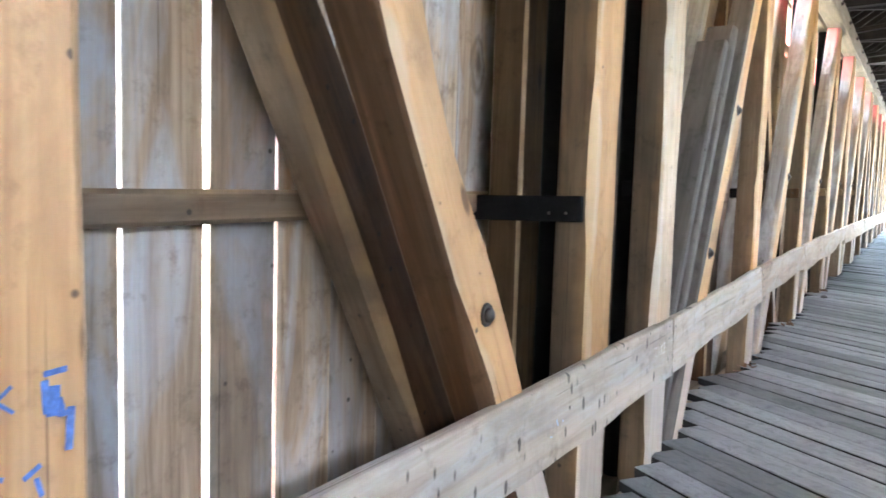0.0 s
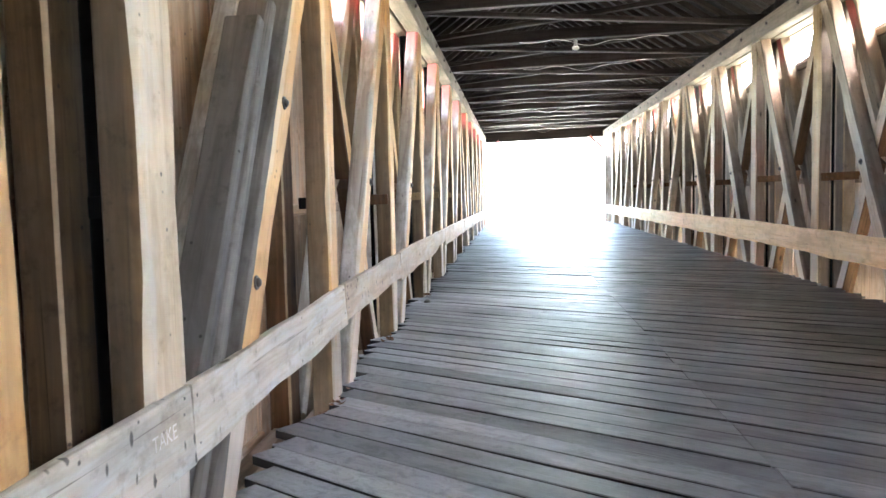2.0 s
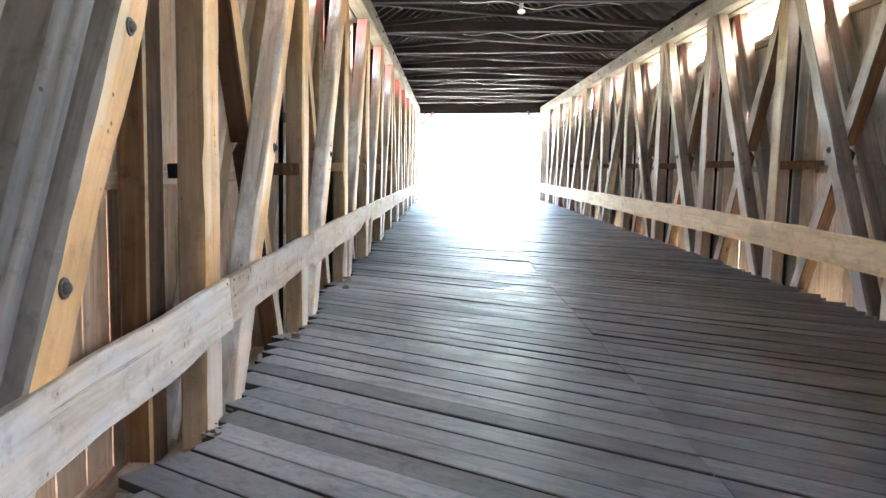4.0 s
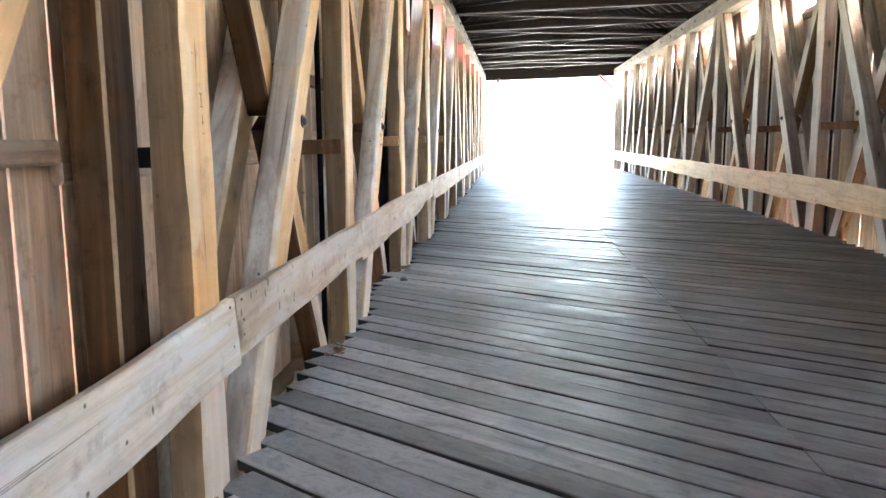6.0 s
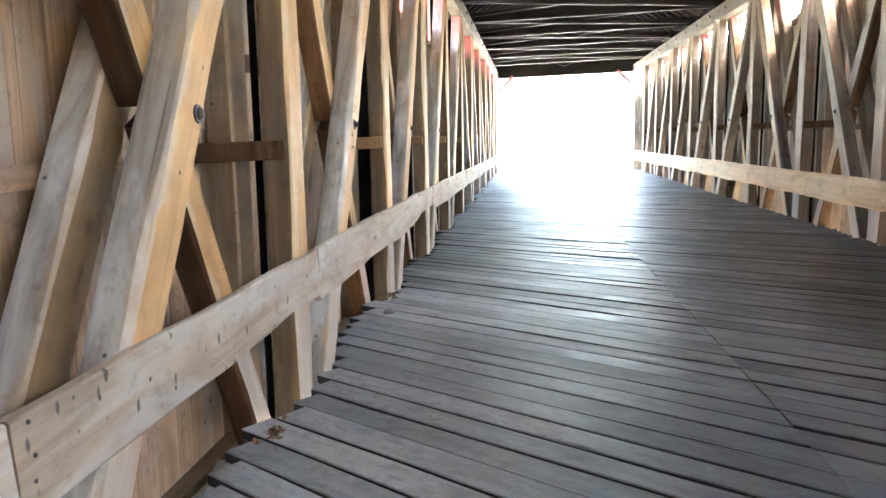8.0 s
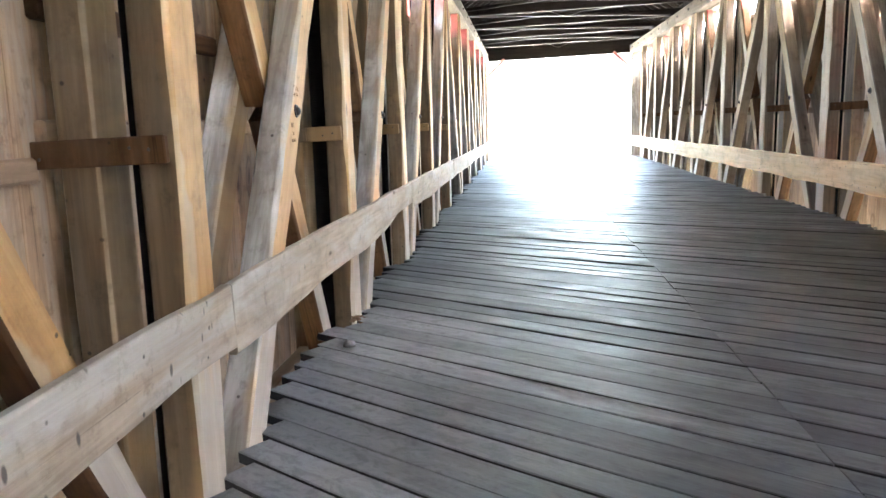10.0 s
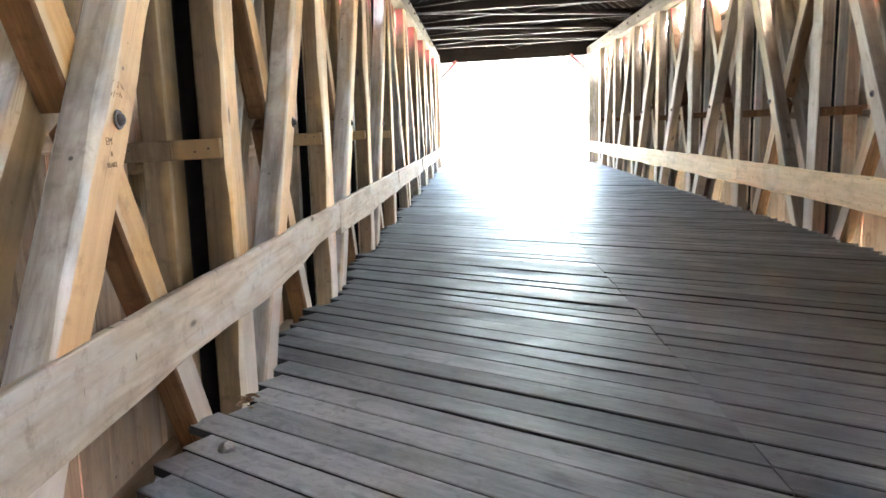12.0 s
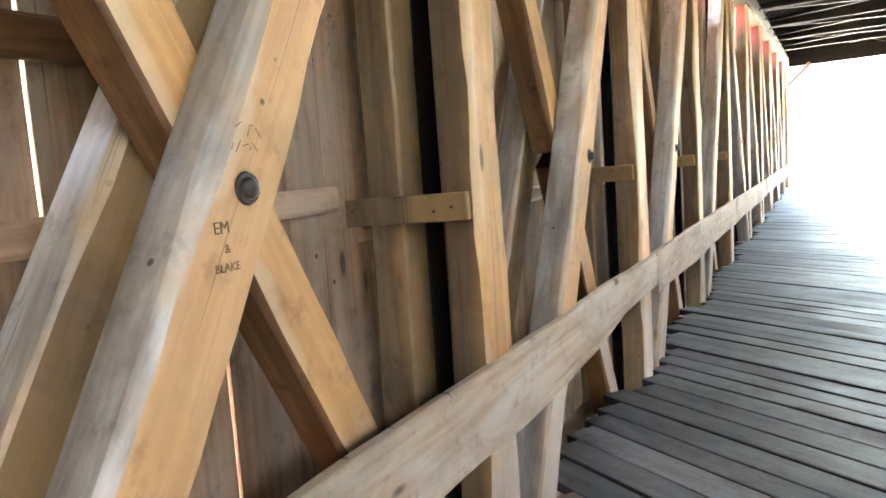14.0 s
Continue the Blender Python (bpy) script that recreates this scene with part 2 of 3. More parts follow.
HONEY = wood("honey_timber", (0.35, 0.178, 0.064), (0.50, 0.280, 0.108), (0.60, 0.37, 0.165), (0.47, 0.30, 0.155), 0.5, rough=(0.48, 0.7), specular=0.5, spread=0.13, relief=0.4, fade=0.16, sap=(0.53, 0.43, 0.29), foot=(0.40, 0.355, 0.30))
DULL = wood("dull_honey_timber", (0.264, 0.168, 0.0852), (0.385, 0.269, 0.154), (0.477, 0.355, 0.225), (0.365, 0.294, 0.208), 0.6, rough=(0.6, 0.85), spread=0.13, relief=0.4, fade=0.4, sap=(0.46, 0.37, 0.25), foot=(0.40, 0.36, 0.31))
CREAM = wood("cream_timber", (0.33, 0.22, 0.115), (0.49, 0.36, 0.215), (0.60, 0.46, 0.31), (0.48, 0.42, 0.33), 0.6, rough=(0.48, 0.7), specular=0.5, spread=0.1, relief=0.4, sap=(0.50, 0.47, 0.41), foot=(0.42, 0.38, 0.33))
# weathered grey; its near-white patches also paint the window sheen on the braces
GREY = wood("weathered_sheen_timber", (0.125, 0.110, 0.092), (0.23, 0.212, 0.188), (0.33, 0.312, 0.285), (0.50, 0.50, 0.49), 0.65, rough=(0.36, 0.6), specular=0.5, relief=0.4, spray=True, warm=(0.40, 0.27, 0.135))
OLD_GREY = wood("old_grey_slab", (0.050, 0.043, 0.035), (0.104, 0.092, 0.077), (0.152, 0.137, 0.117), (0.135, 0.128, 0.116), 0.5, relief=0.8)
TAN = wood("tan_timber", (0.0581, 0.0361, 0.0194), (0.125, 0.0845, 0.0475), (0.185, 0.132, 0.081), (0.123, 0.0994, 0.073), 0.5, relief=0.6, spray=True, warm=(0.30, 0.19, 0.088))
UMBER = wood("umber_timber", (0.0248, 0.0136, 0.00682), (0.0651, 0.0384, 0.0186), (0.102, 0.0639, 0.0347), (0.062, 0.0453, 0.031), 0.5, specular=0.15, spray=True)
EDGE = wood("worn_edge", (0.15, 0.10, 0.058), (0.24, 0.172, 0.102), (0.31, 0.235, 0.15), (0.2, 0.155, 0.11), 0.5, spread=0.2)
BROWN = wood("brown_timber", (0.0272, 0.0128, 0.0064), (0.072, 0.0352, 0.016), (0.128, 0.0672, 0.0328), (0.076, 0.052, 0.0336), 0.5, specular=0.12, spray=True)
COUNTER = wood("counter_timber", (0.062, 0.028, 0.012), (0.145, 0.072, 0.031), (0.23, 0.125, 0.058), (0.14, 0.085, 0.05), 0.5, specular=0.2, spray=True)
RUSSET = wood("russet_siding", (0.10, 0.058, 0.032), (0.29, 0.182, 0.105), (0.43, 0.29, 0.178), (0.29, 0.235, 0.18), 0.75, spread=0.28, big_knots=True)
SIDING = wood("siding_inside", (0.105, 0.066, 0.039), (0.30, 0.218, 0.142), (0.47, 0.365, 0.258), (0.32, 0.335, 0.345), 0.75, spread=0.3, big_knots=True)
RAIL = wood("rail_timber", (0.288, 0.234, 0.174), (0.45, 0.384, 0.294), (0.564, 0.504, 0.414), (0.468, 0.474, 0.45), 0.7, spread=0.1, relief=0.5, dents=True)
BROWN_RAIL = wood("brown_rail_timber", (0.22, 0.162, 0.108), (0.36, 0.278, 0.195), (0.47, 0.38, 0.285), (0.42, 0.395, 0.35), 0.6, spread=0.1, relief=0.5, dents=True)
# warm by itself, raised further for the stronger light on the right side
WARM_RAIL = wood("warm_rail_timber", (0.54, 0.35, 0.165), (0.72, 0.505, 0.265), (0.80, 0.61, 0.36), (0.70, 0.53, 0.32), 0.5, spread=0.08, relief=0.45)
LIT_CHORD = wood("lit_chord_timber", (0.145, 0.102, 0.066), (0.25, 0.19, 0.132), (0.34, 0.265, 0.19), (0.25, 0.215, 0.172), 0.5, spread=0.22)
# shade on the sides and back posts of the right truss, put into colour
SHADED = wood("shaded_timber", (0.066, 0.045, 0.030), (0.135, 0.100, 0.071), (0.195, 0.150, 0.110), (0.15, 0.125, 0.10), 0.5, spread=0.2)
# lighter copy of the siding: light on the right wall put into colour
LIT_SIDING = wood("lit_siding", (0.16, 0.106, 0.070), (0.36, 0.262, 0.185), (0.48, 0.372, 0.275), (0.36, 0.30, 0.245), 0.6, spread=0.3, big_knots=True)
CHORD = wood("chord_timber", (0.088, 0.074, 0.052), (0.150, 0.130, 0.092), (0.205, 0.182, 0.135), (0.125, 0.118, 0.095), 0.5, spread=0.14)
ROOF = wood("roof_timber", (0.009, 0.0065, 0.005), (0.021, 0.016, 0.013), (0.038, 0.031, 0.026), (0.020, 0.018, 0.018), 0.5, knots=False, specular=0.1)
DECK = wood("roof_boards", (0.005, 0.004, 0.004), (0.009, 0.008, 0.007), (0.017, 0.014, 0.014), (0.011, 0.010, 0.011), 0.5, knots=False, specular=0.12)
FLOOR = wood("floor_plank", (0.019, 0.021, 0.022), (0.051, 0.055, 0.057), (0.108, 0.113, 0.116), (0.030, 0.034, 0.037), 0.75, rough=(0.31, 0.66), axis=0, spread=0.4, knots=False, relief=0.55, specular=0.36, dust=(0.35, 0.36, 0.362))
# for the right soffit and eave: pale to whiten light in the open strip
PALE_BOUNCE = plain("pale_bounce_paint", (0.72, 0.72, 0.70), 0.7)
# dirt on plank sides, near-black to carry the shade of the gaps too
GAP_DARK = plain("gap_dark", (0.012, 0.012, 0.012), 0.95)
RED = plain("red_barn_paint", (0.60, 0.07, 0.06), 0.7)
IRON = plain("black_iron", (0.004, 0.004, 0.0045), 0.8, 0.0, 0.4)
IRON.node_tree.nodes["Principled BSDF"].inputs["Specular IOR Level"].default_value = 0.12
RUST = plain("bolt_steel", (0.055, 0.045, 0.04), 0.45, 0.6, 0.4, 40.0)
PALE_BLUE = plain("pale_blue_chalk", (0.35, 0.50, 0.62), 0.8)
BLUE = plain("blue_paint", (0.09, 0.18, 0.47), 0.6, 0.0, 0.5, 40.0)
CABLE = plain("cable_sheath", (0.30, 0.29, 0.26), 0.5)
GLASS = plain("lamp_glass", (0.75, 0.73, 0.68), 0.25)
SPIKE = plain("worn_spike_steel", (0.16, 0.155, 0.15), 0.6, 0.3, 0.4, 50.0)
STEEL = plain("galvanised_plate", (0.33, 0.34, 0.35), 0.45, 0.7)
EARTH = plain("ground_earth", (0.175, 0.165, 0.13), 0.95, 0.0, 0.5, 0.4)
GRAVEL = plain("pale_gravel", (0.50, 0.48, 0.44), 0.95, 0.0, 0.25, 3.0)
CHALK = plain("chalk_line", (0.56, 0.51, 0.44), 0.9)
SCRATCH = plain("carved_line", (0.17, 0.095, 0.048), 0.9)

# ---- builders ----
rng = random.Random(7)


def mesh_of(name, bm, mats):
    me = bpy.data.meshes.new(name)
    bm.to_mesh(me)
    bm.free()
    for m in mats if isinstance(mats, (list, tuple)) else [mats]:
        me.materials.append(m)
    return me


def part(name, bm, material, parent=None, label="", m=None):
    ob = new(name, bm if isinstance(bm, bpy.types.Mesh) else mesh_of(name, bm, material))
    if parent is not None:
        ob.parent = parent
    if m is not None:
        ob.matrix_basis = m
    if label:
        ob["label"] = label
    return ob


def thing(name, label, category, group="", kind=""):
    return tagged(new(name), label, category, group, kind)


def sawn(length, w, d, chamfer=0.012, rough=0.004, step=0.3, seed=0.0, front=0, wane=0.0, worn=False, keen=False):
    """A sawn timber along local z from 0 to length; w along local y, d along local x. Faces to local x with sign `front`
    take slot 1. wane: how far the long edges wander in; keen: the waney edge towards -y keeps the colour of the side."""
    bm = bmesh.new()
    n = max(2, int(length / step) + 1)
    x, y, c = d / 2, w / 2, chamfer
    ring0 = [(x, -y + c), (x, y - c), (x - c, y), (-x + c, y), (-x, y - c), (-x, -y + c), (-x + c, -y), (x - c, -y)]
    rings = []
    for i in range(n):
        z = length * i / (n - 1)
        ring = []
        for j, (px, py) in enumerate(ring0):
            q = Vector((px * 5, py * 5 + seed * 13.7, z * 1.3 + seed * 7.1))
            dx, dy = noise.noise(q) * rough, noise.noise(q + Vector((31, 0, 0))) * rough
            if wane and j in (0, 1, 2, 7):
                q = Vector(((j in (1, 2)) * 3.1, seed * 5.3, z * 1.3))
                k = max(0.0, noise.noise(q) + 0.35 * noise.noise(q * 3.7) + 0.12) * wane
                if j in (0, 1):
                    py -= math.copysign(k, py)
                else:
                    px -= k * 0.8
            ring.append(bm.verts.new((px + dx, py + dy, z)))
        rings.append(ring)
    for a, b in zip(rings, rings[1:]):
        for j in range(8):
            f = bm.faces.new((a[j], a[(j + 1) % 8], b[(j + 1) % 8], b[j]))
            f.smooth = wane > 0 and j in (1, 7)
            if worn and wane and j in (1, 7):
                f.material_index = 2
            elif keen and j == (7 if front > 0 else 1):
                continue
            elif front and ((j in (7, 0, 1) and (front > 0 or wane)) or (j in (3, 4, 5) and front < 0 and not wane)):
                f.material_index = 1
    bm.faces.new(rings[0][::-1])
    bm.faces.new(rings[-1])
    if wane and front < 0:
        for v in bm.verts:
            v.co.x, v.co.y = -v.co.x, -v.co.y
    return bm


def along(a, b, side=(1, 0, 0)):
    """The pose with local z from a to b and local x as near as can be to side."""
    a, b = Vector(a), Vector(b)
    z = (b - a).normalized()
    x = (Vector(side) - Vector(side).dot(z) * z).normalized()
    y = z.cross(x)
    m = Matrix((x, y, z)).transposed().to_4x4()
    m.translation = a
    return m


def timber(name, a, b, w, d, mats, parent=None, label="", front=0, side=(1, 0, 0), rough=0.004, wane=0.0, chamfer=0.012, step=0.3, keen=False):
    length = (Vector(b) - Vector(a)).length
    bm = sawn(length, w, d, chamfer, rough, step, rng.random() * 50, front, wane, isinstance(mats, list) and len(mats) > 2, keen)
    return part(name, bm, mats, parent, label, along(a, b, side))


def board(lx, ly, lz, c=0.004):
    """A box centred on the origin with its long edges chamfered."""
    bm = bmesh.new()
    bmesh.ops.create_cube(bm, size=1.0)
    for v in bm.verts:
        v.co = Vector((v.co.x * lx, v.co.y * ly, v.co.z * lz))
    bmesh.ops.bevel(bm, geom=bm.edges[:], offset=c, segments=1, affect="EDGES")
    return bm


def rod(r, length, n=16):
    bm = bmesh.new()
    bmesh.ops.create_cone(bm, cap_ends=True, segments=n, radius1=r, radius2=r, depth=length)
    for f in bm.faces:
        f.smooth = len(f.verts) == 4
    return bm


def bolt_mesh():
    """A round washer with a domed bolt head, axis along local x."""
    bm = bmesh.new()
    bmesh.ops.create_cone(bm, cap_ends=True, segments=16, radius1=0.036, radius2=0.033, depth=0.007, matrix=Matrix.Translation((0, 0, 0.0035)))
    bmesh.ops.create_uvsphere(bm, u_segments=14, v_segments=8, radius=0.024, matrix=Matrix.Translation((0, 0, 0.008)) @ Matrix.Diagonal((1, 1, 0.75, 1)))
    for f in bm.faces:
        f.smooth = len(f.verts) < 5
    bmesh.ops.rotate(bm, verts=bm.verts, cent=(0, 0, 0), matrix=Matrix.Rotation(radians(90), 3, "Y"))
    return mesh_of("bolt", bm, RUST)


BOLT = bolt_mesh()


def nail_mesh():
    """A small flat nail head, axis along local x."""
    bm = bmesh.new()
    bmesh.ops.create_cone(bm, cap_ends=True, segments=8, radius1=0.007, radius2=0.006, depth=0.004)
    bmesh.ops.rotate(bm, verts=bm.verts, cent=(0, 0, 0), matrix=Matrix.Rotation(radians(90), 3, "Y"))
    return mesh_of("nail", bm, RUST)


NAIL = nail_mesh()

# ---- the plan ----
POST_W, PLY, LEAN = 0.23, 0.15, 0.028
Y_EXIT, Y_BACK = 34.35, -29.6
LEFT, RIGHT = -1.14, 3.87                            # inner faces of the two trusses at floor level
SPAN_A = [3.30, 1.02] + [1.02 - 2.55 * k for k in range(1, 13)]     # near faces of the posts of the span behind
SPAN_B = {-1: [4.21, 6.71, 9.28] + [11.91 + 2.5 * k for k in range(9)], 1: [4.26 + 2.513 * k for k in range(12)]}
MID_A, MID_B = -13.5, 19.2
Z_LOW, Z_CHORD, CHORD_H = -0.16, 3.47, 0.27
Z_OPEN = 3.06                                        # top of the siding


def ply_x(face, out, ply, z=0.0):
    """Middle of a ply: 0 inner, 1 middle, 2 outer; out is -1 for the truss whose outside is at smaller x. The trusses lean a little."""
    return face + out * (PLY / 2 + ply * PLY) + LEAN * z


def truss(name, face, out, label):
    t = thing(name, label, "bridge truss", "trusses of the bridge", "structure")
    inner = -out
    sgn = 1 if inner > 0 else -1

    def member(nm, ply, y0, z0, y1, z1, w, d, mats, near, wane, lab=""):
        return timber(nm, (ply_x(face, out, ply, z0), y0, z0), (ply_x(face, out, ply, z1), y1, z1), w, d, mats, t, lab, front=sgn, wane=wane if near else 0.0, step=0.13 if near else 0.6, keen="brace" in nm)

    def stud(y, z, lift=0.001):
        m = Matrix.Translation((face + inner * lift + LEAN * z, y, z))
        part("bolt", BOLT, None, t, "", m @ Matrix.Rotation(math.pi, 4, "Z") if inner < 0 else m)

    top = Z_CHORD + 0.06
    old = out < 0                                    # the other truss has its own side and front colours
    # sides and back plies: weathered, and darkened in colour for the shade on them
    side_post, side_brace, side_counter, back, front = (TAN, GREY, COUNTER, UMBER, HONEY) if old else (SHADED, SHADED, BROWN, SHADED, DULL)
    for ys, middle in ((SPAN_A[::-1], MID_A), (SPAN_B[out], MID_B)):
        for i, y in enumerate(ys):
            pier = abs(y - 3.30) < 0.01 or y in (4.21, 4.26)
            w = 0.27 if pier else POST_W
            yc = y + w / 2
            near = -4 < y < 24
            for ply in (0, 2):
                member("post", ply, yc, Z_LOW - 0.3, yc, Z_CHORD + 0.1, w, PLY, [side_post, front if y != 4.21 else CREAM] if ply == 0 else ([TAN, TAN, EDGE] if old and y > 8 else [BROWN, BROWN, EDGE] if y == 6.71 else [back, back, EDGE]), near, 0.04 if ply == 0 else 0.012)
            zm = (Z_CHORD + Z_LOW) / 2
            xm = ply_x(face, out, 1)
            iron = {3.30: 0.06, 4.21: 0.05, 6.71: 0.0, 9.28: 0.02, 11.91: 0.06}.get(round(y, 2), 0.035) if out < 0 else 0.018
            if iron:
                part("tension_rod", rod(iron, Z_CHORD - Z_LOW), IRON, t, "black iron tension rod", along((xm, yc + 0.02, Z_LOW), (xm + LEAN * (Z_CHORD - Z_LOW), yc + 0.02, Z_CHORD)) @ Matrix.Translation((0, 0, zm - Z_LOW)))
            zb = (1.24 if y == 3.30 else 1.33) + rng.uniform(-0.015, 0.015)
            if out < 0 and y in (4.21, 6.71):
                part("block", board(0.055, 0.05, 0.075), IRON, t, "black tarred block", Matrix.Translation((face + out * 0.18 + LEAN * zb, y + 0.05, zb)))
            else:
                bat = part("batten", board(0.60, 0.032, 0.1, 0.005), IRON if y == 3.30 else TAN if old and y > 10 else BROWN, t, "black tarred batten" if y == 3.30 else "", Matrix.Translation((face + out * 0.33 + LEAN * zb, y - 0.018, zb)))
                for dx in (-0.24, -0.17, 0.17, 0.24):
                    part("nail", NAIL, None, bat, "", Matrix.Translation((dx, -0.0165, rng.uniform(-0.02, 0.02))) @ Matrix.Rotation(radians(-90), 4, "Z"))
            if i + 1 < len(ys):
                y0, y1 = y + w, ys[i + 1]
                up = (y0 + y1) / 2 < middle        # braces rise towards the middle of the span
                a, b = (y0 + 0.14, y1 - 0.065) if up else (y1 - 0.11, y0 + 0.02)
                if out < 0 and y > 4:
                    b += 0.12 if y < 10 else 0.05
                    a += {9.28: 0.05, 6.71: 0.05}.get(y, 0.0)
                if out < 0 and y == 1.02:
                    b -= 0.25
                for ply in (0, 2):
                    # behind the pier, BROWN paints the shade on the sides of the inner braces
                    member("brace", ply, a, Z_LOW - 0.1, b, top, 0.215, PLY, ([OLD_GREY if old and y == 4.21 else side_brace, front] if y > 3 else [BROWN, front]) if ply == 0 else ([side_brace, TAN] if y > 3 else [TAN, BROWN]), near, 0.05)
                end = pier or (out < 0 and y == 1.02) or (out > 0 and y == 1.02)
                if not end:
                    c0, c1 = (b - 0.1, a + 0.02) if up else (b + 0.1, a - 0.02)
                    z0, h = Z_LOW - 0.1, top - Z_LOW + 0.1
                    for u, v in ((0.0, 0.458), (0.478, 1.0)):
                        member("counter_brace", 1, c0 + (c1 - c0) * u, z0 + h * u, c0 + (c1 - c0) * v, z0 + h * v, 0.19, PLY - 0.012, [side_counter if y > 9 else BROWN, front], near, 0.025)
                    stud(a + (b - a) * 0.46 + (0.05 if i % 2 else 0.0) * (1 if up else -1), 1.47)
                else:
                    stud(a + (b - a) * 0.555, 1.855)
                    stud(a + (b - a) * 0.31 - 0.02, 0.96)
    # slabs spiked to the first brace of the span ahead
    if out < 0:
        a, b = 4.21 + 0.27 + 0.14, 6.71 - 0.065
        for off, lo, hi, dx in ((-0.17, 0.0, 0.69, 0.0), (-0.24, 0.0, 0.66, -0.03)):
            p0 = Vector((ply_x(face, out, 0, 0) - 0.06 + dx, a + off, Z_LOW))
            p1 = Vector((ply_x(face, out, 0, top) - 0.06 + dx, b + off, top))
            timber("slab", p0, p0.lerp(p1, hi), 0.085, 0.19, OLD_GREY, t, "", front=sgn, wane=0.03, step=0.2)
    # chords: three plies above, three below
    for ply in range(3):
        x = face + out * (-0.06 + 0.11 + ply * 0.225) + LEAN * Z_CHORD
        for y in np.arange(Y_BACK, Y_EXIT - 0.1, 6.995):
            y2 = min(y + 6.99, Y_EXIT)
            timber("top_chord", (x, y, Z_CHORD + CHORD_H / 2), (x, y2, Z_CHORD + CHORD_H / 2), 0.205, CHORD_H, CHORD, t, side=(0, 0, 1), step=0.8)
            xb = ply_x(face, out, ply)
            if ply == 2 and (out > 0 or 6 < y < 8):
                continue
            # the left chord is paled: sunlight from below put into its colour
            timber("bottom_chord", (xb, y, Z_LOW - 0.17), (xb, y2, Z_LOW - 0.17), PLY - 0.02, 0.30, LIT_CHORD if out < 0 else BROWN, t, side=(0, 0, 1), step=0.8)
    for y in np.arange(Y_BACK + 0.7, Y_EXIT, 1.25):
        stud(y, Z_CHORD + CHORD_H * 0.55, 0.064)
    return t


truss_left = truss("truss_left", LEFT, -1, "timber bridge truss of doubled posts and crossed braces")
truss_right = truss("truss_right", RIGHT, 1, "timber bridge truss of doubled posts and crossed braces")


def rail(name, face, out, joints):
    """The guard rail: planks end to end along the inner faces of the posts, spiked near their ends. joints: y, height of the top, depth of the plank that starts there."""
    t = thing(name, "pale weathered plank guard rail spiked along the posts", "guard rail", "guard rails", "structure")
    x = face - out * 0.022
    r = random.Random(21 + out)
    for (a, za, h), (b, zb, _) in zip(joints, joints[1:]):
        p = timber("plank", (x, a + 0.003, za - h / 2), (x, b - 0.003, zb - h / 2), h, 0.044, (RAIL if a < 7 else BROWN_RAIL) if out < 0 else WARM_RAIL, t, front=0 if out < 0 else -1, wane=0.016, step=0.08, rough=0.016, chamfer=0.007)
        for v in p.data.vertices:                    # the lower edge still follows the bark, the upper one is worn
            s = v.co.z + a
            if v.co.y > 0:
                if out < 0 and a == 9.61:
                    u = min(max((s - 13.1) / 0.8, 0.0), 1.0)
                    v.co.y -= 0.07 * u * u * (3 - 2 * u)
                v.co.y += (0.007 if s < 9.6 else 0.024) * noise.noise(Vector((s * 0.75, 3.0 + out, 0))) + 0.006 * noise.noise(Vector((s * 3.1, 9.0, 0)))
            else:
                v.co.y += 0.007 * noise.noise(Vector((s * 2.3, 5.0, out)))
        for end in (0.05, b - a - 0.06):
            for w in (-0.35, -0.15, 0.08, 0.32):
                if r.random() < 0.75:
                    part("nail", NAIL, None, p, "", Matrix.Translation((-out * 0.0225, (w + r.uniform(-0.08, 0.08)) * h, end + r.uniform(-0.03, 0.04))) @ Matrix.Rotation(0 if out < 0 else math.pi, 4, "Z"))
    return t


rail("guard_rail_left", LEFT, -1, [(Y_BACK, 0.66, 0.3), (-22.0, 0.66, 0.3), (-15.2, 0.66, 0.3), (-8.6, 0.66, 0.3), (-2.6, 0.655, 0.3), (4.45, 0.68, 0.29), (7.03, 0.738, 0.265), (9.61, 0.768, 0.30), (14.74, 0.775, 0.30), (19.9, 0.755, 0.30), (25.1, 0.725, 0.29), (30.2, 0.695, 0.28), (Y_EXIT, 0.68, 0)])
rail("guard_rail_right", RIGHT, 1, [(Y_BACK, 0.66, 0.3), (-22.0, 0.66, 0.3), (-15.0, 0.66, 0.3), (-8.0, 0.66, 0.31), (-1.1, 0.66, 0.31), (4.1, 0.66, 0.32), (9.2, 0.67, 0.32), (14.1, 0.69, 0.33), (19.22, 0.685, 0.33), (24.5, 0.67, 0.33), (29.8, 0.66, 0.32), (Y_EXIT, 0.66, 0)])


